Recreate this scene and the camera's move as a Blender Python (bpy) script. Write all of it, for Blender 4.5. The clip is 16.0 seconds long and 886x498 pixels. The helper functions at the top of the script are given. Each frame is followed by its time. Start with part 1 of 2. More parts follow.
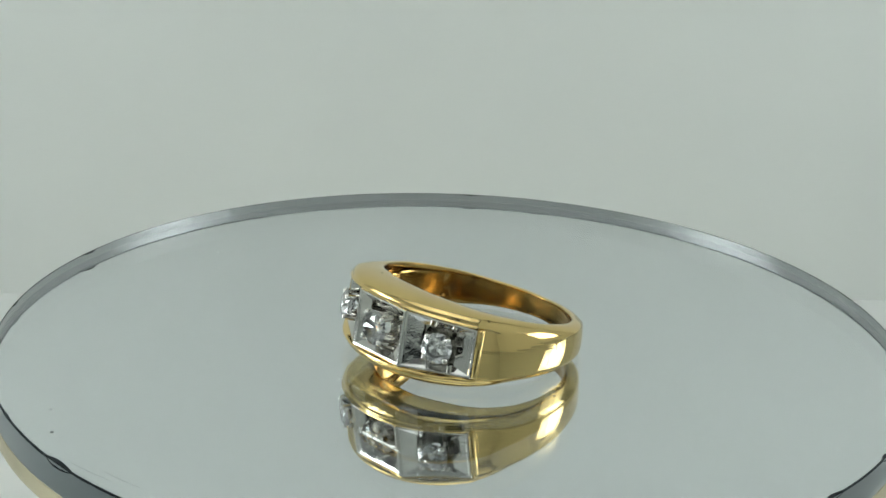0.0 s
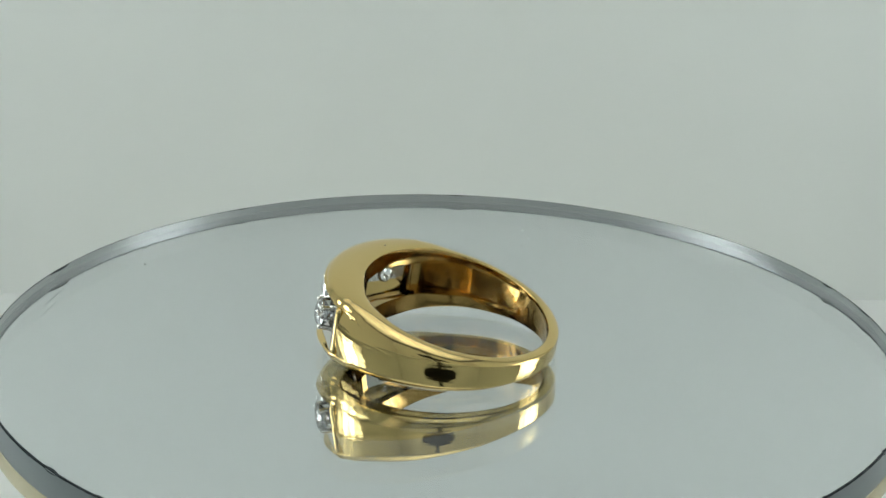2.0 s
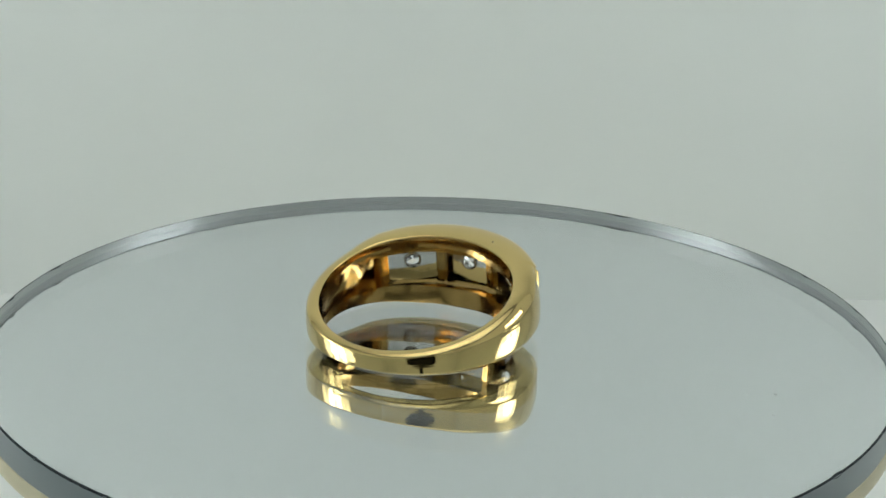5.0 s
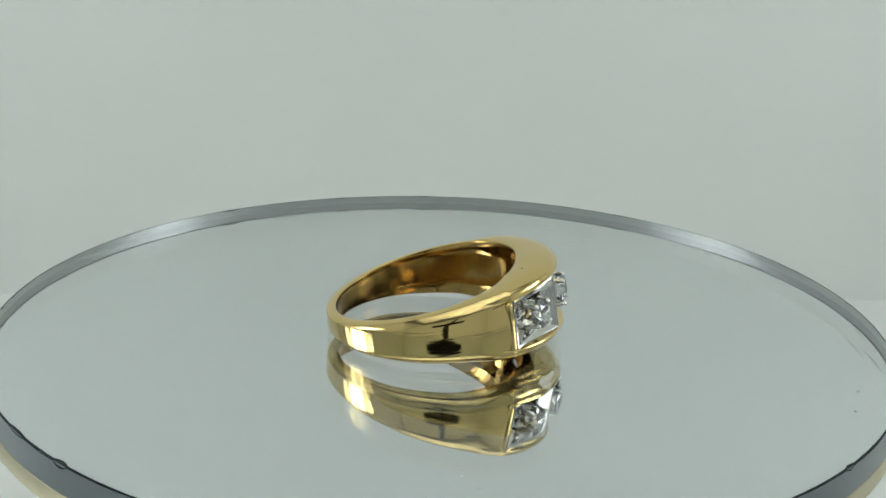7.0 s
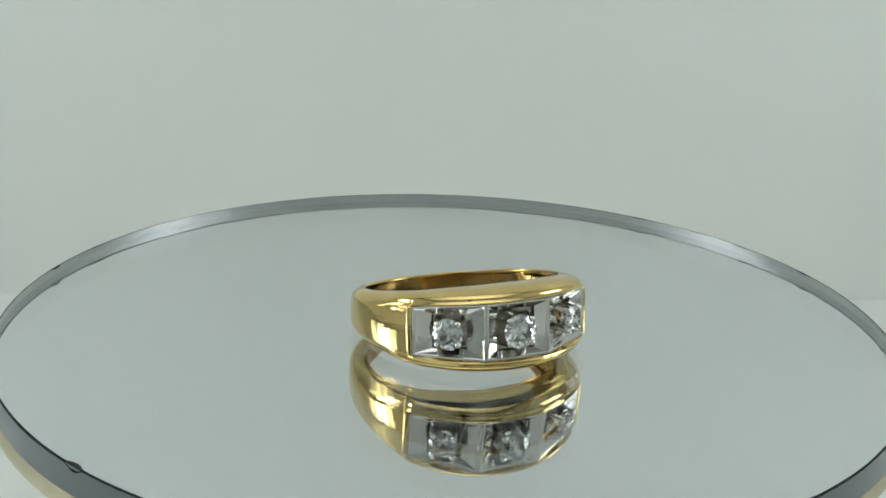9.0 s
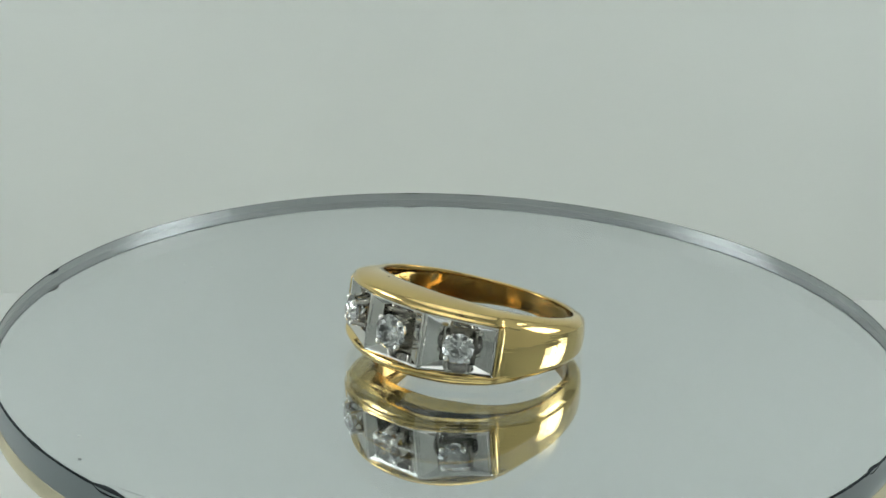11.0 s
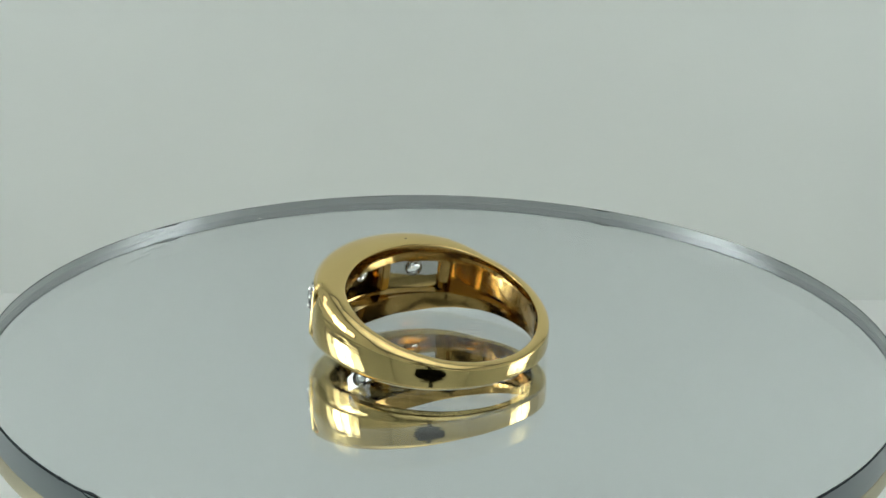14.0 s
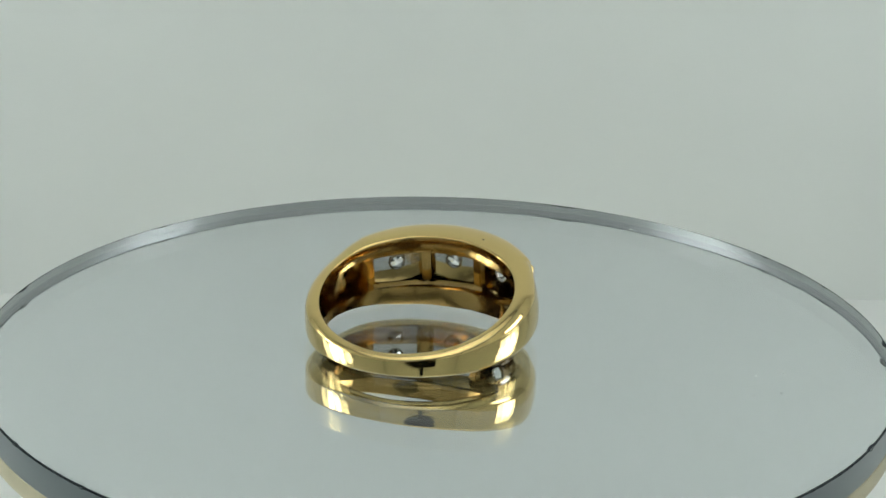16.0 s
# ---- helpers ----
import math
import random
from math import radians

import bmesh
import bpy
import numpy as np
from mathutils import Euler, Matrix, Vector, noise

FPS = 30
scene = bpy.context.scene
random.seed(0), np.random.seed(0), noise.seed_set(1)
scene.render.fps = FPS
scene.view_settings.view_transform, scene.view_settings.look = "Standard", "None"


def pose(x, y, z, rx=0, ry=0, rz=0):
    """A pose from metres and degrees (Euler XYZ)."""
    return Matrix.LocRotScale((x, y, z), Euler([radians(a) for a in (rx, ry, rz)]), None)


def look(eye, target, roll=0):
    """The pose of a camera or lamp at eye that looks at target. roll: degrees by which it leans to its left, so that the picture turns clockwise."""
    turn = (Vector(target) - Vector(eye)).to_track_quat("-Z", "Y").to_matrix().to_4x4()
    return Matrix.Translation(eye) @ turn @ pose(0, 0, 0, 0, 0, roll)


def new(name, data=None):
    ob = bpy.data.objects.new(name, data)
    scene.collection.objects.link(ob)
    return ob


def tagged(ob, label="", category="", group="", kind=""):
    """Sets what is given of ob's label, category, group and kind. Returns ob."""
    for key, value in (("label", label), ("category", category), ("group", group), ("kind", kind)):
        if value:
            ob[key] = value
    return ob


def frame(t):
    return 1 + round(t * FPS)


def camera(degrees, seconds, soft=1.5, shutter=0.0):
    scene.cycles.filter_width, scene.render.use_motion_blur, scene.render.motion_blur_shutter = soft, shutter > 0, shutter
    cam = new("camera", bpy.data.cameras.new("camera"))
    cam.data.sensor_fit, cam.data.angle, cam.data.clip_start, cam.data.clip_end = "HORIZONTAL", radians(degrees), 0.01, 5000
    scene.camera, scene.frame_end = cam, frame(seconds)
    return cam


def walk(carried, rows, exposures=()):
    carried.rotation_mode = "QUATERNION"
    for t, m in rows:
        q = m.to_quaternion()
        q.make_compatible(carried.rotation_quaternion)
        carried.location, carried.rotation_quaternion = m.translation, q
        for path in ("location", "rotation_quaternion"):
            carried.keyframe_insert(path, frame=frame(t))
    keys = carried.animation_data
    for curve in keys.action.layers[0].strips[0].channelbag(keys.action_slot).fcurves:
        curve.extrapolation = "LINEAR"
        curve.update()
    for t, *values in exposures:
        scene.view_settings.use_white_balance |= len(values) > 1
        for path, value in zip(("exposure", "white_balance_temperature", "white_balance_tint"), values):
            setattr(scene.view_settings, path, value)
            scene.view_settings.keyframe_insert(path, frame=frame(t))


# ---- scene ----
MM = 0.001
AXIS_TURN = 31.917          # degrees a second, clockwise seen from above
DISC_R, DISC_T, LIP = 40.0, 2.75, 0.15   # millimetres
EYE = (-0.000426, -0.163707, 0.067699)
DOWN = radians(20.029)
AIM = (EYE[0], EYE[1] + math.cos(DOWN), EYE[2] - math.sin(DOWN))

cam = camera(24.954, 16.0, 1.55)
walk(cam, [(0.0, look(EYE, AIM, 1.8232)), (16.0, look(EYE, AIM, 1.8232))], [(0.0, 0.055, 6500, 10.0), (16.0, 0.055, 6500, 10.0)])

# ---- light: the box is closed; two lamp panels, added ceiling fill and a dim world ----
world = bpy.data.worlds.new("world")
scene.world = world
world.use_nodes = True
world.node_tree.nodes["Background"].inputs[0].default_value = (0.9, 0.95, 1.0, 1)
world.node_tree.nodes["Background"].inputs[1].default_value = 0.05
PANEL_LEFT, PANEL_RIGHT, CEILING_GLOW = 13.6, 11.2, 1.75


# ---- materials ----
def material(name, base, rough=0.5, metal=0.0, ior=1.5, glass=0.0, vary=0.0, scale=300.0, bump=0.0, bump_scale=2000.0, rough_vary=0.0, stretch=(1, 1, 1)):
    m = bpy.data.materials.new(name)
    m.use_nodes = True
    n, l = m.node_tree.nodes, m.node_tree.links
    b = n["Principled BSDF"]
    b.inputs["Base Color"].default_value = (*base, 1)
    b.inputs["Roughness"].default_value = rough
    b.inputs["Metallic"].default_value = metal
    b.inputs["IOR"].default_value = ior
    b.inputs["Transmission Weight"].default_value = glass
    co = n.new("ShaderNodeTexCoord")
    mp = n.new("ShaderNodeMapping")
    mp.inputs["Scale"].default_value = stretch
    l.new(co.outputs["Object"], mp.inputs["Vector"])
    if vary:
        tx = n.new("ShaderNodeTexNoise")
        tx.inputs["Scale"].default_value, tx.inputs["Detail"].default_value = scale, 6
        l.new(mp.outputs[0], tx.inputs["Vector"])
        ramp = n.new("ShaderNodeValToRGB")
        ramp.color_ramp.elements[0].position, ramp.color_ramp.elements[1].position = 0.3, 0.7
        ramp.color_ramp.elements[0].color = (*[c * (1 - vary) for c in base], 1)
        ramp.color_ramp.elements[1].color = (*[min(1, c * (1 + vary)) for c in base], 1)
        l.new(tx.outputs["Fac"], ramp.inputs[0])
        l.new(ramp.outputs[0], b.inputs["Base Color"])
    if rough_vary:
        tr = n.new("ShaderNodeTexNoise")
        tr.inputs["Scale"].default_value, tr.inputs["Detail"].default_value = scale * 2, 5
        l.new(mp.outputs[0], tr.inputs["Vector"])
        mr = n.new("ShaderNodeMapRange")
        mr.inputs["From Min"].default_value, mr.inputs["From Max"].default_value = 0.35, 0.7
        mr.inputs["To Min"].default_value, mr.inputs["To Max"].default_value = rough, rough + rough_vary
        l.new(tr.outputs["Fac"], mr.inputs["Value"])
        l.new(mr.outputs[0], b.inputs["Roughness"])
    if bump:
        tb = n.new("ShaderNodeTexNoise")
        tb.inputs["Scale"].default_value, tb.inputs["Detail"].default_value = bump_scale, 4
        l.new(mp.outputs[0], tb.inputs["Vector"])
        bp = n.new("ShaderNodeBump")
        bp.inputs["Strength"].default_value, bp.inputs["Distance"].default_value = bump, 0.0001
        l.new(tb.outputs["Fac"], bp.inputs["Height"])
        l.new(bp.outputs[0], b.inputs["Normal"])
    return m


def glow(name, colour, strength, middle, reach):
    """A lamp's diffuser, brightest in its middle."""
    m = bpy.data.materials.new(name)
    m.use_nodes = True
    n, l = m.node_tree.nodes, m.node_tree.links
    b = n["Principled BSDF"]
    b.inputs["Base Color"].default_value = (0.8, 0.8, 0.8, 1)
    b.inputs["Emission Color"].default_value = (*colour, 1)
    co, mp, di, ra = n.new("ShaderNodeTexCoord"), n.new("ShaderNodeMapping"), n.new("ShaderNodeVectorMath"), n.new("ShaderNodeMapRange")
    mp.vector_type = "TEXTURE"
    mp.inputs["Location"].default_value, mp.inputs["Scale"].default_value = middle, reach
    l.new(co.outputs["Object"], mp.inputs["Vector"])
    di.operation = "LENGTH"
    l.new(mp.outputs[0], di.inputs[0])
    ra.interpolation_type = "SMOOTHSTEP"
    ra.inputs["From Min"].default_value, ra.inputs["From Max"].default_value = 0.0, 1.05
    ra.inputs["To Min"].default_value, ra.inputs["To Max"].default_value = strength, strength * 0.05
    l.new(di.outputs["Value"], ra.inputs["Value"])
    # uneven tubes behind the diffuser
    tex, st, mul = n.new("ShaderNodeTexNoise"), n.new("ShaderNodeMapRange"), n.new("ShaderNodeMath")
    mp2 = n.new("ShaderNodeMapping")
    mp2.inputs["Scale"].default_value = (1.0, 1.0, 0.22)
    l.new(co.outputs["Object"], mp2.inputs["Vector"])
    l.new(mp2.outputs[0], tex.inputs["Vector"])
    tex.inputs["Scale"].default_value, tex.inputs["Detail"].default_value = 75, 3
    st.inputs["From Min"].default_value, st.inputs["From Max"].default_value = 0.35, 0.62
    st.inputs["To Min"].default_value, st.inputs["To Max"].default_value = 0.22, 1.0
    l.new(tex.outputs["Fac"], st.inputs["Value"])
    mul.operation = "MULTIPLY"
    l.new(ra.outputs[0], mul.inputs[0])
    l.new(st.outputs[0], mul.inputs[1])
    l.new(mul.outputs[0], b.inputs["Emission Strength"])
    return m


def polish_lines(m):
    """Fine lines left by the polishing wheel, running round the ring."""
    n, l = m.node_tree.nodes, m.node_tree.links
    first = [x for x in n if x.bl_idname == "ShaderNodeBump"][0]
    co, mp, tx, bp = n.new("ShaderNodeTexCoord"), n.new("ShaderNodeMapping"), n.new("ShaderNodeTexNoise"), n.new("ShaderNodeBump")
    mp.inputs["Scale"].default_value = (0.10, 0.10, 1.0)
    l.new(co.outputs["Object"], mp.inputs["Vector"])
    l.new(mp.outputs[0], tx.inputs["Vector"])
    tx.inputs["Scale"].default_value, tx.inputs["Detail"].default_value = 2600, 2
    bp.inputs["Strength"].default_value, bp.inputs["Distance"].default_value = 0.42, 0.00005
    l.new(tx.outputs["Fac"], bp.inputs["Height"])
    l.new(first.outputs[0], bp.inputs["Normal"])
    l.new(bp.outputs[0], n["Principled BSDF"].inputs["Normal"])


GOLD = material("yellow_gold", (0.755, 0.56, 0.235), 0.04, 1.0, rough_vary=0.06, scale=250, bump=0.22, bump_scale=300)
polish_lines(GOLD)
# browned copy of the gold: shade from repeated reflections is in its colour
GOLD_SHADED = material("gold_shaded_inside", (0.49, 0.31, 0.105), 0.08, 1.0, vary=0.14, scale=330, rough_vary=0.07, bump=0.35, bump_scale=330)
# darker blotchy white gold: dark reflections of wells and collars are in its colour
WHITE_GOLD_SHADED = material("white_gold_shaded", (0.44, 0.42, 0.37), 0.14, 1.0, vary=0.35, scale=600, rough_vary=0.1, bump=0.8, bump_scale=600)
WHITE_GOLD = material("white_gold", (0.73, 0.715, 0.685), 0.05, 1.0, rough_vary=0.06, scale=500, bump=0.25, bump_scale=500)
DIAMOND = material("diamond", (1, 1, 1), 0.0, 0.0, 2.42, 1.0)
GLASS = material("clear_glass", (0.975, 0.99, 0.985), 0.0, 0.0, 1.52, 1.0)
RIM = material("ground_glass_edge", (0.26, 0.31, 0.335), 0.30, 0.0, 1.52, 0.45)
SILVER = material("mirror_silver", (0.785, 0.805, 0.825), 0.003, 1.0)
CHIP = material("chipped_edge", (0.03, 0.036, 0.040), 0.8, vary=0.4, scale=900)
CHIP.node_tree.nodes["Principled BSDF"].inputs["Specular IOR Level"].default_value = 0.1
DUST = material("dust", (0.62, 0.64, 0.63), 0.9, vary=0.2, scale=3000)
SCRATCH = material("scratched_glass", (0.40, 0.43, 0.43), 0.6, vary=0.3, scale=2500)
BRASS = material("champagne_metal", (0.68, 0.62, 0.46), 0.40, 1.0, vary=0.3, scale=45, rough_vary=0.12, bump=0.1, bump_scale=300)
CARD = material("white_card", (0.80, 0.82, 0.795), 0.75, vary=0.012, scale=14, bump=0.05, bump_scale=900)
FLOOR_CARD = material("white_floor_card", (0.83, 0.84, 0.82), 0.6, vary=0.012, scale=14, bump=0.05, bump_scale=900)
BLACK = material("dark_beyond", (0.008, 0.008, 0.008), 0.9, vary=0.2, scale=400)
GREY = material("grey_card", (0.40, 0.40, 0.40), 0.8, vary=0.05, scale=30)
FRAME = material("lamp_frame", (0.5, 0.5, 0.5), 0.4, vary=0.05, scale=40)
LAMP_L = glow("lamp_left", (0.925, 1.0, 0.985), PANEL_LEFT, (-0.122, -0.006, 0.050), (0.05, 0.055, 0.050))
LAMP_R = glow("lamp_right", (0.925, 1.0, 0.985), PANEL_RIGHT, (0.122, 0.010, 0.050), (0.05, 0.044, 0.050))

FILL_TOP = glow("fill_top", (0.925, 1.0, 0.985), CEILING_GLOW, (0, -0.02, 0.194), (0.14, 0.14, 0.1))


# ---- mesh helpers ----
def mesh_of(name, bm, mat, smooth=None):
    me = bpy.data.meshes.new(name)
    bmesh.ops.recalc_face_normals(bm, faces=bm.faces)
    if smooth is not None:
        for f in bm.faces:
            f.smooth = True
        for e in bm.edges:
            if len(e.link_faces) == 2 and e.calc_face_angle(0) > radians(smooth):
                e.smooth = False
    bm.to_mesh(me)
    bm.free()
    me.materials.append(mat)
    return me


def part(name, bm, mat, parent=None, label="", smooth=None):
    ob = new(name, mesh_of(name, bm, mat, smooth))
    ob.parent = parent
    return tagged(ob, label)


def box(lo, hi, bevel=0.0, bm=None):
    bm = bm or bmesh.new()
    r = bmesh.ops.create_cube(bm, size=1)
    for v in r["verts"]:
        v.co = Vector([lo[i] + (v.co[i] + 0.5) * (hi[i] - lo[i]) for i in range(3)])
    if bevel:
        es = list({e for v in r["verts"] for e in v.link_edges})
        bmesh.ops.bevel(bm, geom=es, offset=bevel, segments=2, affect="EDGES")
    return bm


def lathe(points, n=192, closed=False):
    """Turns (radius, z) points about z, in millimetres."""
    bm = bmesh.new()
    rows = []
    for r, z in points:
        if r == 0:
            rows.append([bm.verts.new((0, 0, z * MM))])
        else:
            rows.append([bm.verts.new((r * MM * math.cos(2 * math.pi * i / n), r * MM * math.sin(2 * math.pi * i / n), z * MM)) for i in range(n)])
    pairs = list(zip(rows, rows[1:])) + ([(rows[-1], rows[0])] if closed else [])
    for a, b in pairs:
        for i in range(n):
            j = (i + 1) % n
            if len(a) == 1:
                bm.faces.new((a[0], b[i], b[j]))
            elif len(b) == 1:
                bm.faces.new((a[i], b[0], a[j]))
            else:
                bm.faces.new((a[i], b[i], b[j], a[j]))
    return bm


def structure(name, bm, mat, label, category, smooth=None):
    return tagged(part(name, bm, mat, None, "", smooth), label, category, "", "structure")


# ---- the photo box ----
X0, X1, Y0, Y1, Z0, Z1, TH = -0.125, 0.125, -0.172, 0.0857, -0.030, 0.200, 0.004
SEAM_YAW = 3.8


def card_box():
    structure("floor", box((X0 - TH, Y0 - 0.06, Z0 - TH), (X1 + TH, Y1 + 0.02, Z0)), FLOOR_CARD, "white card floor under the turntable", "floor")
    ob = structure("wall_back", box((X0 - 0.006, 0, Z0), (X1 + 0.006, TH, Z1)), CARD, "pale grey-green card wall behind the turntable", "wall")
    ob.matrix_basis = pose(0, Y1, 0, 0, 0, SEAM_YAW)
    structure("wall_left", box((X0 - TH, Y0, Z0), (X0, Y1 + 0.012, Z1)), CARD, "white card side wall of the box", "wall")
    structure("wall_right", box((X1, Y0, Z0), (X1 + TH, Y1 + 0.012, Z1)), CARD, "white card side wall of the box", "wall")
    structure("ceiling", box((X0 - TH, Y0 - 0.06, Z1), (X1 + TH, Y1 + 0.02, Z1 + TH)), GREY, "grey card top of the box", "ceiling")
    # front wall with a round opening and a slit, the lens looks through it
    bm = bmesh.new()
    cz, r, slit = 0.068, 0.046, 0.0062
    def quad(x0, z0, x1, z1):
        box((x0, Y0 - TH, z0), (x1, Y0, z1), 0, bm)
    quad(X0, Z0, -slit, cz - r * 0.8)
    quad(slit, Z0, X1, cz - r * 0.8)
    quad(X0, cz + r * 0.8, -slit, Z1)
    quad(slit, cz + r * 0.8, X1, Z1)
    steps = 24
    for i in range(steps):
        a0, a1 = -math.pi / 2 + math.pi * i / steps, -math.pi / 2 + math.pi * (i + 1) / steps
        z0, z1 = cz + r * 0.8 * math.sin(a0), cz + r * 0.8 * math.sin(a1)
        w = r * math.cos((a0 + a1) / 2)
        quad(X0, z0, -w, z1)
        quad(w, z0, X1, z1)
    structure("wall_front", bm, CARD, "white card front wall with a round opening and slit", "wall")
    # unseen black sheet added for the darkness past the opening
    structure("backdrop", box((X0, Y0 - 0.056, Z0), (X1, Y0 - 0.052, Z1)), BLACK, "black sheet standing in for the dark room beyond the opening", "cloth")


def lamp_panel(x, y0, y1, z0, z1, mat, bars, wide, label):
    """A lamp panel on a side wall, facing inwards: a frame, a glowing diffuser and cross bars."""
    s = 1 if x < 0 else -1
    rim = 0.004
    bm = bmesh.new()
    for lo, hi in (((y0 - rim, z0 - rim), (y1 + rim, z0)), ((y0 - rim, z1), (y1 + rim, z1 + rim)), ((y0 - rim, z0), (y0, z1)), ((y1, z0), (y1 + rim, z1))):
        box((min(x, x + s * 0.005), lo[0], lo[1]), (max(x, x + s * 0.005), hi[0], hi[1]), 0.0006, bm)
    root = tagged(part("lamp_panel", bm, FRAME), label, "lamp", "lamp panels")
    part("diffuser", box((min(x + s * 0.001, x + s * 0.003), y0, z0), (max(x + s * 0.001, x + s * 0.003), y1, z1)), mat, root, "glowing white diffuser")
    for b in bars:
        part("bar", box((min(x + s * 0.0032, x + s * 0.006), b - wide, z0), (max(x + s * 0.0032, x + s * 0.006), b + wide, z1)), FRAME, root)


card_box()
lamp_panel(X0, -0.048, 0.038, 0.022, 0.080, LAMP_L, (-0.027, -0.006, 0.016), 0.0010, "bright white lamp panel with slats on the side wall")
lamp_panel(X1, -0.020, 0.038, 0.022, 0.080, LAMP_R, (0.009,), 0.0010, "smaller bright white lamp panel on the side wall")


def ceiling_lamp():
    """A broad flat fill light, unseen, added under the top of the box."""
    root = tagged(part("ceiling_lamp", box((-0.105, -0.115, Z1 - 0.006), (0.105, 0.075, Z1 - 0.0005), 0.0006), FRAME), "unseen white fill light added under the top of the box", "lamp")
    part("diffuser", box((-0.102, -0.112, Z1 - 0.008), (0.102, 0.072, Z1 - 0.0062)), FILL_TOP, root, "softly glowing white diffuser")


ceiling_lamp()

# ---- turning poses ----
SURFACE = -0.00043           # height of the glass at the axis
ECC = (0.619, -0.216)
TILT = Matrix(((1, 0, 0.00497, 0), (0, 1, -0.00699, 0), (-0.00497, 0.00699, 1, 0), (0, 0, 0, 1)))
FRONT_ANGLE = -137.60
RING_AT = Vector((1.969, -1.145, 0))
RING_LEAN, RING_ROLL = 8.6, 1.35


def turned(t):
    return pose(0, 0, 0, 0, 0, -AXIS_TURN * t)


def disc_pose(t):
    return turned(t) @ Matrix.LocRotScale((ECC[0] * MM, ECC[1] * MM, SURFACE), TILT.to_3x3().to_quaternion(), None)


# ---- the mirror disc ----
def mirror_disc():
    root = tagged(new("mirror_disc"), "round clear glass disc with silvered back and chipped edge", "mirror")
    r, t, c = DISC_R, DISC_T, 0.12
    part("glass_plate", lathe([(0, 0), (r - c, 0)], 256), GLASS, root, "thick clear glass", 25)
    part("rim", lathe([(r - c, 0), (r, -c), (r, -t + 0.03), (r - 0.02, -t)], 256), RIM, root, "ground grey-blue glass edge", 25)
    part("mirror_backing", lathe([(0, -t), (r - 0.02, -t), (r - 0.02, -t - 0.25), (0, -t - 0.25)], 256), SILVER, root, "silvered backing", 25)
    # chips along the bevel
    bm = bmesh.new()
    n = 1800
    hi, mid, lo = [], [], []
    for i in range(n):
        b = 2 * math.pi * i / n
        p = Vector((math.cos(b), math.sin(b), 0))
        fine, coarse = noise.noise(p * 46), noise.noise(p * 3.1 + Vector((4, 2, 1)))
        bite = 0.8 * max(0.0, noise.noise(p * 13 + Vector((0, 5, 0))) - 0.30) + 0.8 * max(0.0, noise.noise(p * 60) - 0.42) * max(0.0, 0.2 + coarse)
        k = max(-0.06, 0.02 + 0.06 * coarse + 0.04 * fine) + 1.5 * bite
        for lst, rr, z in ((hi, r - c - 0.2 * max(0.0, k) - 0.9 * bite, 0.006), (mid, r - 0.03, 0.0), (lo, r + 0.014, -(c * 1.1 + 0.9 * k))):
            lst.append(bm.verts.new((rr * MM * p.x, rr * MM * p.y, z * MM)))
    for i in range(n):
        j = (i + 1) % n
        bm.faces.new((hi[i], hi[j], mid[j], mid[i]))
        bm.faces.new((mid[i], mid[j], lo[j], lo[i]))
    tagged(part("chipped_bevel", bm, CHIP, root, "dark chipped bevel of the edge"), kind="stuff")
    # dust on the glass
    for x, y, s in ((-22.98, 19.67, 0.15), (-20.58, 19.06, 0.13), (-32.06, -17.35, 0.16)):
        bm = bmesh.new()
        bmesh.ops.create_icosphere(bm, subdivisions=2, radius=s * MM)
        for v in bm.verts:
            v.co *= 1 + 0.3 * noise.noise(v.co * 9000 + Vector((x, y, 0)))
            v.co.z *= 0.25
        bmesh.ops.translate(bm, verts=bm.verts, vec=(x * MM, y * MM, 0.02 * MM))
        part("dust_speck", bm, DUST, root, "small grey speck of dust")
    # two fine scratches that follow the edge
    for a0, a1, r0, r1 in ((-126.4, -133.7, 37.9, 38.1), (-129.6, -138.7, 38.6, 39.2)):
        bm = bmesh.new()
        rows = []
        for i in range(13):
            k = i / 12
            b, rr, half = radians(a0 + (a1 - a0) * k), r0 + (r1 - r0) * k, 0.05 * math.sin(math.pi * (0.05 + 0.9 * k))
            rows.append([bm.verts.new(((rr + d) * MM * math.cos(b), (rr + d) * MM * math.sin(b), 0.008 * MM)) for d in (-half, half)])
        for p, q in zip(rows, rows[1:]):
            bm.faces.new((p[0], p[1], q[1], q[0]))
        part("scratch", bm, SCRATCH, root, "fine grey scratch")
    return root


# ---- the turntable base ----
def turntable_base():
    z = -DISC_T
    pts = [(0, z - 0.27), (39.95, z - 0.27), (40.02, z - 0.2), (40.02, z + LIP), (40.08, z + LIP - 0.02), (40.2, z + LIP - 0.5), (40.2, z - 0.9), (40.12, z - 1.35), (39.7, z - 1.6), (38.0, z - 1.75), (36.4, z - 1.9),
           (35.4, z - 3.0), (35.0, -9.0), (33.5, -14.0), (32.6, -20.0), (32.2, -26.0), (32.4, -29.0), (32.0, -29.4), (0, -29.4)]
    return tagged(part("turntable_base", lathe(pts, 192), BRASS, None, "", 35), "champagne metal turntable base under the glass disc", "turntable")


# ---- the ring ----
CORNERS = ((-50.4, 10.62, 2.15), (-15.7, 10.76, 2.48), (15.7, 10.74, 2.46), (49.7, 10.66, 2.15))  # angle, radius, half height


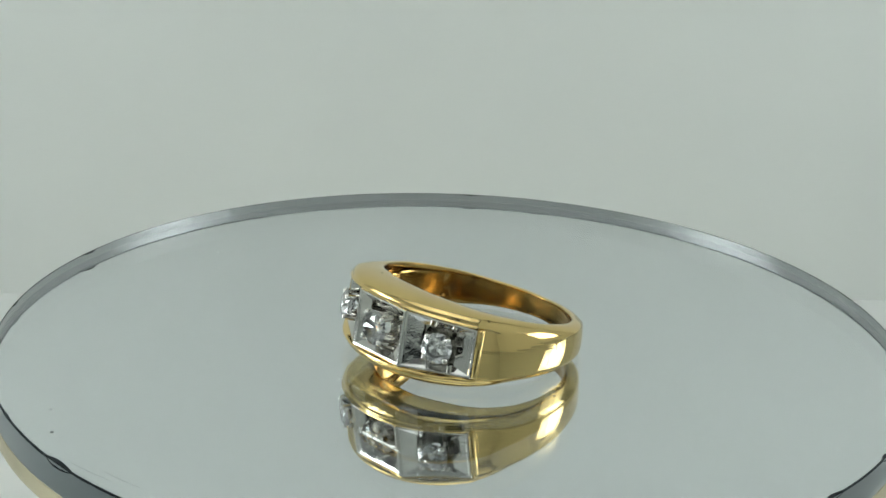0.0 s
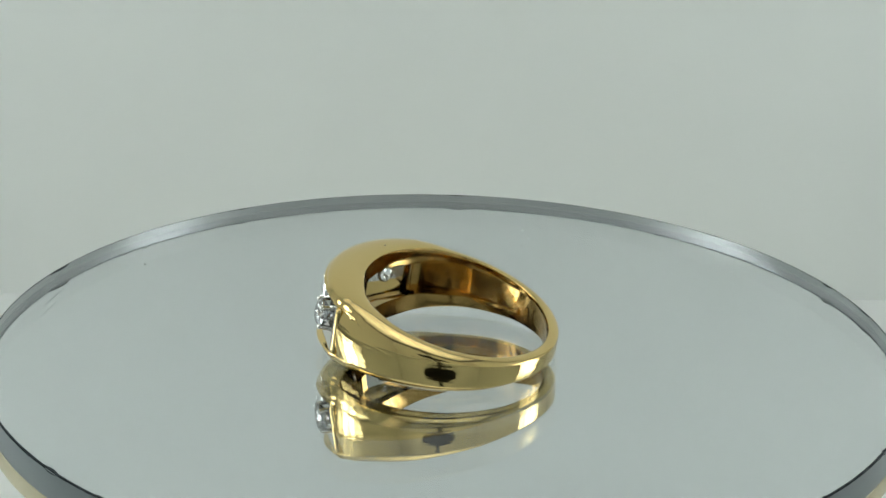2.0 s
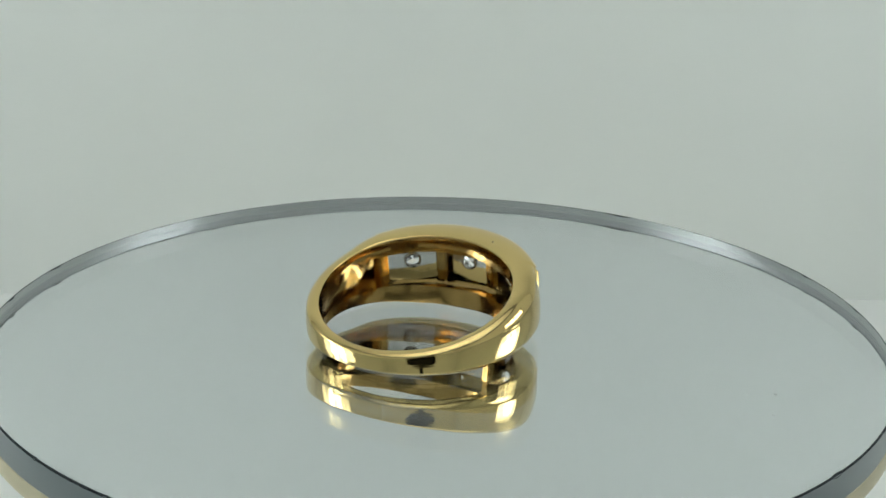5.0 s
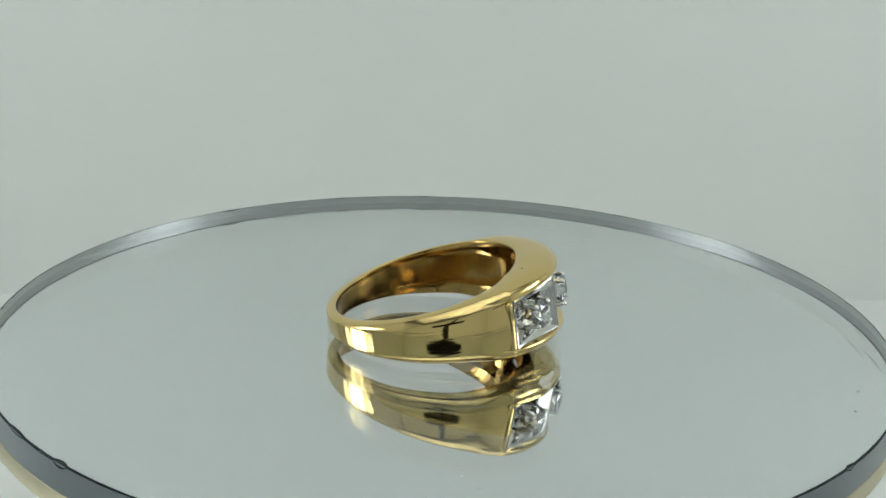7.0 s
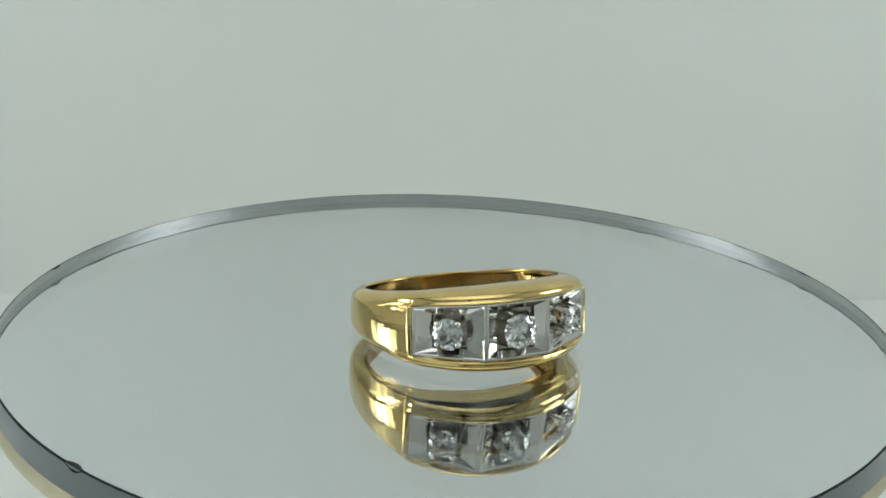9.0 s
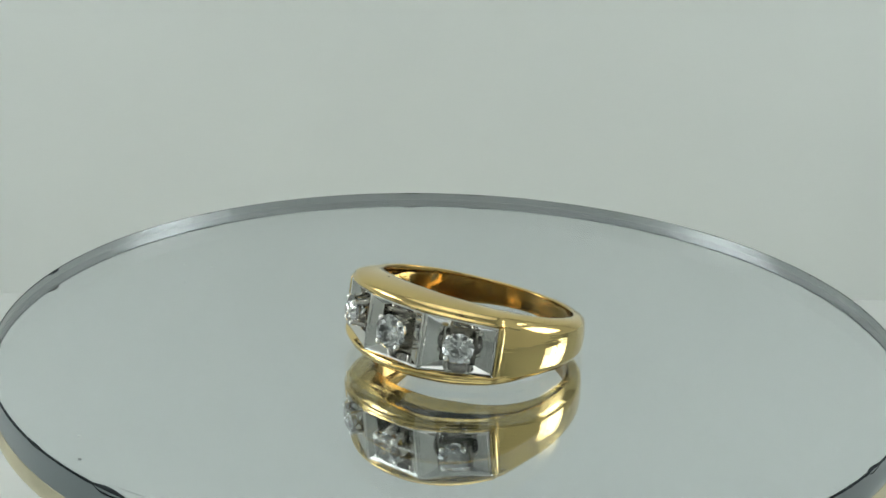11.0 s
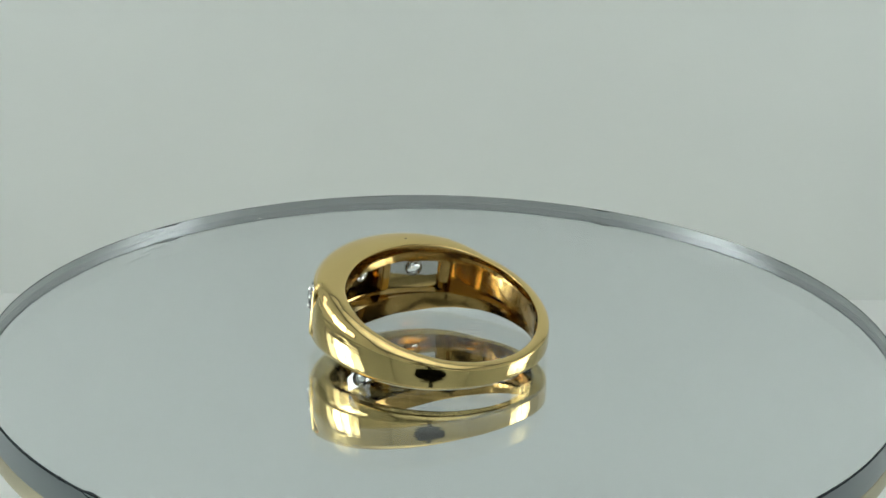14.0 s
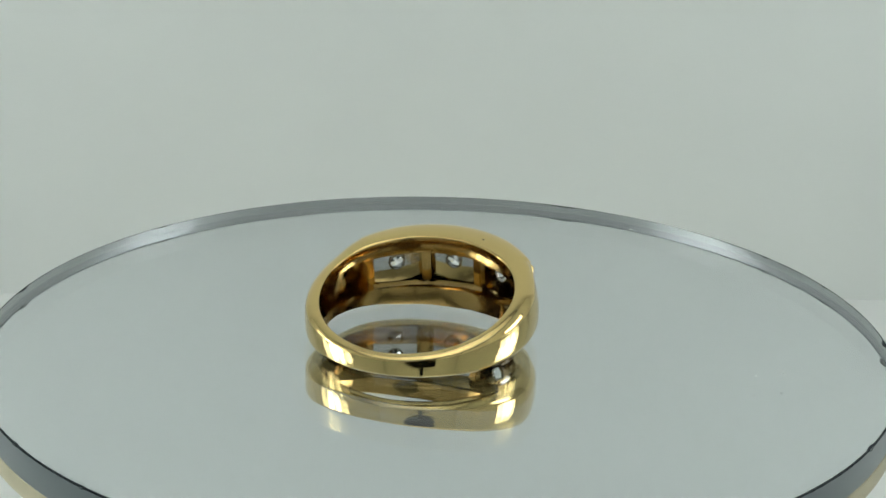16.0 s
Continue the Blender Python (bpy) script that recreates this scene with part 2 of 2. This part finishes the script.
def table(a, pts):
    a = abs((a + 180) % 360 - 180)
    for (a0, v0), (a1, v1) in zip(pts, pts[1:]):
        if a <= a1:
            k = (a - a0) / (a1 - a0)
            k = k * k * (3 - 2 * k) * 0.5 + k * 0.5
            return v0 + (v1 - v0) * k
    return pts[-1][1]


def eased(a, pts):
    """The table without its kinks."""
    return sum(table(a + d, pts) for d in range(-10, 11, 2)) / 11


def half_width(a):
    return eased(a, ((0, 3.58), (30, 3.45), (55, 3.05), (75, 2.58), (95, 2.14), (120, 1.60), (150, 1.06), (180, 0.87)))


def outer_radius(a):
    return eased(a, ((0, 10.84), (25, 10.82), (52, 10.68), (66, 10.54), (80, 10.32), (94, 10.20), (135, 10.14), (180, 10.06)))


def split_height(a):
    b = abs((a + 180) % 360 - 180)
    if b < 50.5:
        return table(a, ((0, 2.51), (15.7, 2.50), (50.5, 2.19)))
    return half_width(a) * eased(a, ((0, 0.715), (52, 0.715), (72, 0.56), (100, 0.58), (140, 0.70), (180, 0.715)))


def inner_radius(a):
    """The finger hole, slightly oval, so that the front is thicker."""
    return eased(a, ((0, 7.15), (30, 7.45), (60, 8.15), (90, 8.55), (135, 8.92), (180, 9.12)))


def hollow(a):
    """How deep the inside of the front is hollowed out between its two rails."""
    return table(a, ((0, 2.35), (45, 1.85), (70, 0.80), (100, 0.20), (125, 0.0), (180, 0.0)))


def ring_band():
    bm = bmesh.new()
    angles = sorted(set([i * 1.5 for i in range(-120, 120)] + [-50.4, 49.7]))
    angles = [a for a in angles if a in (-50.4, 49.7) or min(abs(a + 50.4), abs(a - 49.7)) > 0.6]
    n = len(angles)
    face_ks = [-1, -0.97, -0.9, -0.7, -0.45, -0.2, 0, 0.2, 0.45, 0.7, 0.9, 0.97, 1]
    # the rail above the settings: a small step, a groove, then a round that rolls over into the finger hole
    front = ((0.0, 0.0), (0.05, 0.035), (0.14, 0.05), (0.22, 0.02), (0.30, -0.03), (0.42, -0.045), (0.59, -0.10), (0.77, -0.24), (0.91, -0.43), (1.0, -0.70), (1.0, -1.00), (0.95, -1.27))
    # the rail below them is cut flat where it stands on the glass
    under = front[:-3] + ((1.0, -0.70), (1.0, -1.02), (0.97, -1.26))
    # the rounded shoulder of the sides and the back: a quarter of an ellipse
    t0 = radians(16)
    steps = [t0 + (math.pi / 2 - t0) * i / 11 for i in range(12)]
    back = [((math.sin(t) - math.sin(t0)) / (1 - math.sin(t0)), (math.cos(t) - math.cos(t0)) / math.cos(t0)) for t in steps]
    columns = []
    for a in angles:
        hw, ro, zs = half_width(a), outer_radius(a), split_height(a)
        b = abs(a)
        w = 1.0 if b < 51 else max(0.0, 1 - (b - 51) / 22)
        w = w * w * (3 - 2 * w)
        wf = 1.0 if b <= 50.5 else max(0.0, 1 - (b - 50.5) / 1.5)
        ri, ch = inner_radius(a), hollow(a)
        low_crest = 0.32 * min(1.0, max(0.0, (b - 50) / 20)) + eased(a, ((0, 0.0), (95, 0.0), (145, 0.42), (180, 0.30)))  # the widest line of sides and back lies below the middle
        prof = []
        for k in face_ks:
            sag = ((zs * zs / 15.0) * ((k + low_crest) ** 2 - low_crest ** 2) * (1 - wf) + 0.12 * wf * k * k)
            prof.append((ro - sag, k * zs))
        sag_end, sag_low = ro - prof[-1][0], ro - prof[0][0]
        room = (ro - sag_end - ri - 0.12) / (1.32 * w + 1.02 * (1 - w))
        tops, unders = [], []
        for (f, df), (u, du), (g, dg) in zip(front, under, back):
            for rows, x, dx in ((tops, f, df), (unders, u, du)):
                h = x * w + g * (1 - w)
                d = dx * w + dg * (1 - w)
                rows.append((ro - sag_end + d * room, zs + (hw - zs) * h))
        tops, unders = tops[1:], unders[1:]
        worn = 1 - 0.045 * math.exp(-((a - 95) / 35) ** 2)
        deep = eased(a, ((0, 0.25), (40, 0.22), (75, 0.05), (100, 0.18), (140, 0.26), (180, 0.22)))  # the lower edges of front and back are wider
        low = [(r + sag_end - sag_low, -zs - (z - zs) * worn - deep * max(0.0, (z - zs) / (hw - zs)) ** 2) for r, z in reversed(unders)]
        outer = low + prof + tops
        e = min(0.16, hw * 0.12)
        zi = min(zs * (0.98 - 0.27 * w), zs + (hw - zs) * 0.5)
        hi, lo = tops[-1][1] - 0.04 * w, unders[-1][1] - 0.04 * w
        inner = [(ri + 0.05, hi - 0.3 * e), (ri, hi - e), (ri, zi + 0.02), (ri + ch, zi - 0.04), (ri + ch, 0), (ri + ch, -zi + 0.04), (ri, -zi - 0.02), (ri, -lo + e - deep), (ri + 0.05, -lo + 0.3 * e - deep)]
        columns.append(([(r, z) for r, z in outer], inner))
    no, ni = len(columns[0][0]), len(columns[0][1])
    lo_face, hi_face = 11, 11 + len(face_ks) - 1
    grid = []
    for a, (outer, inner) in zip(angles, columns):
        c, s = math.cos(radians(a + 90)), math.sin(radians(a + 90))
        grid.append([bm.verts.new((r * c * MM, r * s * MM, z * MM)) for r, z in outer + inner])
    window = [-50.4 <= angles[i] and angles[(i + 1) % n] <= 49.7 and angles[i] < angles[(i + 1) % n] for i in range(n)]
    total = no + ni
    i_top, i_bot = no + 2, no + 6
    for i in range(n):
        j = (i + 1) % n
        for k in range(total):
            m = (k + 1) % total
            if window[i] and (lo_face <= k < hi_face or i_top <= k < i_bot):
                continue
            f = bm.faces.new((grid[i][k], grid[j][k], grid[j][m], grid[i][m]))
            # inner faces take the gold that has the shade coloured in
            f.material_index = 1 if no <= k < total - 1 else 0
        if window[i]:
            bm.faces.new((grid[i][hi_face], grid[j][hi_face], grid[j][i_top], grid[i][i_top]))
            bm.faces.new((grid[i][lo_face], grid[j][lo_face], grid[j][i_bot], grid[i][i_bot]))
    for i in (angles.index(-50.4), angles.index(49.7)):
        bm.faces.new(grid[i][lo_face:hi_face + 1] + grid[i][i_top:i_bot + 1])
    return bm


def tray(c0, c1, well):
    """One square white-gold setting between two edges of the front: rim, sloping sides, square well with a round hole."""
    bm = bmesh.new()
    p0 = Vector((c0[1] * math.cos(radians(c0[0] + 90)), c0[1] * math.sin(radians(c0[0] + 90)), 0))
    p1 = Vector((c1[1] * math.cos(radians(c1[0] + 90)), c1[1] * math.sin(radians(c1[0] + 90)), 0))
    mid, along = (p0 + p1) / 2, (p1 - p0).normalized()
    out = Vector((-along.y, along.x, 0))
    if out.dot(mid) < 0:
        out = -out
    up = Vector((0, 0, 1))
    half = (p1 - p0).length / 2 - 0.012

    def ring_at(shrink, n, sq=None):
        pts = []
        for sx, sz in ((-1, -1), (1, -1), (1, 1), (-1, 1)):
            hz = c0[2] if sx < 0 else c1[2]
            x, z = (sx * sq, sz * sq) if sq else (sx * (half - shrink), sz * (hz - shrink))
            pts.append(x * along + z * up + n * out + mid)
        return [bm.verts.new(q * MM) for q in pts]
    rows = [ring_at(0.0, -0.85), ring_at(0.0, -0.03), ring_at(0.05, 0.05), ring_at(0.20, 0.055), ring_at(0.27, 0.0), ring_at(0, -0.40, well), ring_at(0, -0.74, well - 0.08)]
    for a, b in zip(rows, rows[1:]):
        for i in range(4):
            f = bm.faces.new((a[i], a[(i + 1) % 4], b[(i + 1) % 4], b[i]))
            f.material_index = 1 if b is rows[-1] else 0
    hole, under = [], []
    for i in range(24):
        t = radians(-135 + 15 * i)
        for lst, n in ((hole, -0.74), (under, -0.85)):
            lst.append(bm.verts.new((0.62 * math.cos(t) * along + 0.62 * math.sin(t) * up + n * out + mid) * MM))
    for q, lst in ((rows[-1], hole), (rows[0], under)):
        for s in range(4):
            ks = [(s * 6 + i) % 24 for i in range(7)]
            f = bm.faces.new([q[s], q[(s + 1) % 4]] + [lst[k] for k in reversed(ks)])
            f.material_index = 0 if lst is under else 1
    for i in range(24):
        bm.faces.new((hole[i], hole[(i + 1) % 24], under[(i + 1) % 24], under[i]))
    m = Matrix.Identity(4)
    for i in range(3):
        m[i][0], m[i][1], m[i][2], m[i][3] = along[i], up[i] * 1.0, out[i], mid[i] * MM
    return bm, m


def brilliant(r):
    """A round brilliant of radius r millimetres, table up, girdle at 0."""
    bm = bmesh.new()
    def circle(n, rad, z, off):
        for i in range(n):
            a = 2 * math.pi * (i + off) / n
            bm.verts.new((rad * r * MM * math.cos(a), rad * r * MM * math.sin(a), z * r * MM))
    circle(8, 0.57, 0.33, 0.0)
    circle(8, 0.80, 0.205, 0.5)
    circle(16, 1.0, 0.03, 0.0)
    circle(16, 1.0, -0.03, 0.0)
    circle(8, 0.58, -0.40, 0.5)
    bm.verts.new((0, 0, -0.86 * r * MM))
    bmesh.ops.convex_hull(bm, input=bm.verts)
    return bm


def prong(h, r):
    """A tapered claw with a rounded, slightly bent head."""
    pts = [(0, -0.70), (r * 1.15, -0.70), (r * 1.0, -0.3), (r * 0.95, h - 0.3), (r * 1.15, h - 0.2), (r * 1.2, h - 0.08), (r * 1.0, h + 0.05), (r * 0.6, h + 0.14), (0, h + 0.17)]
    return lathe(pts, 14)


def gold_ring():
    root = tagged(new("gold_ring"), "polished yellow gold ring, three diamonds in square white-gold settings", "ring")
    band = part("band", ring_band(), GOLD, root, "polished yellow gold band", 38)
    band.data.materials.append(GOLD_SHADED)
    for i, (c0, c1) in enumerate(zip(CORNERS, CORNERS[1:])):
        bm, m = tray(c0, c1, (1.50, 1.78, 1.50)[i])
        setting = part("setting", bm, WHITE_GOLD, root, "square white-gold setting with sloping sides")
        setting.data.materials.append(WHITE_GOLD_SHADED)
        r = (1.33, 1.50, 1.33)[i]
        stone = part("diamond", brilliant(r), DIAMOND, setting, "clear round brilliant-cut diamond")
        stone.matrix_basis = m @ pose(0, 0, 0.60 * MM, 0, 0, 11 * i)
        for k in range(4):
            a = radians(45 + 90 * k)
            claw = part("prong", prong(0.84, 0.235), WHITE_GOLD, setting, "", 50)
            lean = Matrix.Rotation(radians(9), 4, Vector((-math.sin(a), math.cos(a), 0)))
            claw.matrix_basis = m @ pose((r + 0.03) * MM * math.cos(a), (r + 0.03) * MM * math.sin(a), 0) @ lean.inverted()
        # collar round the point of the stone, at the back of the setting
        collar = part("collar", lathe([(0.60, -0.84), (0.60, -0.98), (0.68, -1.02), (0.76, -0.98), (0.80, -0.84)], 28), WHITE_GOLD_SHADED, setting, "", 40)
        collar.matrix_basis = m
    # posts between the settings, inside the front
    for a, high in ((-50.4, 1.75), (-15.7, 1.95), (15.7, 1.95), (49.7, 1.75)):
        r0 = 8.95
        post = part("post", box((-0.42 * MM, r0 * MM, -high * MM), (0.42 * MM, (r0 + 0.80) * MM, high * MM), 0.12 * MM), GOLD_SHADED, root, "gold post inside the front, shade in its colour", 40)
        post.matrix_basis = pose(0, 0, 0, 0, 0, a)
    # beads where the band meets the outer settings
    for a, rr in ((-51.9, 10.60), (51.2, 10.63)):
        bm = bmesh.new()
        bmesh.ops.create_uvsphere(bm, u_segments=20, v_segments=12, radius=0.34 * MM)
        for v in bm.verts:
            v.co += Vector((0, (rr - 0.17) * MM, math.copysign(1.86 * MM, v.co.z)))
        bead = part("end_bead", bm, GOLD, root, "", 60)
        bead.matrix_basis = pose(0, 0, 0, 0, 0, a)
    # one tiny casting pit on the upper rail
    bm = bmesh.new()
    bmesh.ops.create_icosphere(bm, subdivisions=2, radius=0.09 * MM)
    for v in bm.verts:
        v.co = Vector((v.co.x * 1.6, v.co.y * 1.1 + 8.5 * MM, v.co.z * 0.25 + (half_width(-24) - 0.01) * MM))
    part("casting_pit", bm, CHIP, root, "tiny dark pit in the gold", 60).matrix_basis = pose(0, 0, 0, 0, 0, -24)
    # stamped marks, as plain bars
    for a, z, w, h in ((-130.8, -0.15, 0.30, 0.55), (-112, 0.3, 0.12, 0.45), (-108, 0.25, 0.30, 0.12), (-104, 0.25, 0.12, 0.45), (-100, 0.2, 0.28, 0.40)):
        r1 = inner_radius(a) + hollow(a)
        mark = part("hallmark", box((-w * MM, (r1 - 0.05) * MM, (z - h) * MM), (w * MM, (r1 + 0.1) * MM, (z + h) * MM), 0.03 * MM), GOLD_SHADED, root, "", 40)
        mark.matrix_basis = pose(0, 0, 0, 0, 0, a)
    return root


disc = mirror_disc()
base = turntable_base()
ring = gold_ring()


def ring_local():
    """The ring's place on the disc: leaning on its tapered back, its lowest point on the glass."""
    m = pose(0, 0, 0, 0, 0, FRONT_ANGLE - 90) @ pose(0, 0, 0, RING_LEAN, -RING_ROLL, 0)
    low = min((m @ v.co).z for v in ring.children[0].data.vertices)
    return Matrix.Translation((RING_AT.x * MM, RING_AT.y * MM, SURFACE - low + 0.00001)) @ m


RING_LOCAL = ring_local()


def motions():
    times = [i * 0.5 for i in range(33)]
    walk(disc, [(t, disc_pose(t)) for t in times])
    walk(base, [(t, disc_pose(t)) for t in times])
    walk(ring, [(t, turned(t) @ RING_LOCAL) for t in times])


motions()
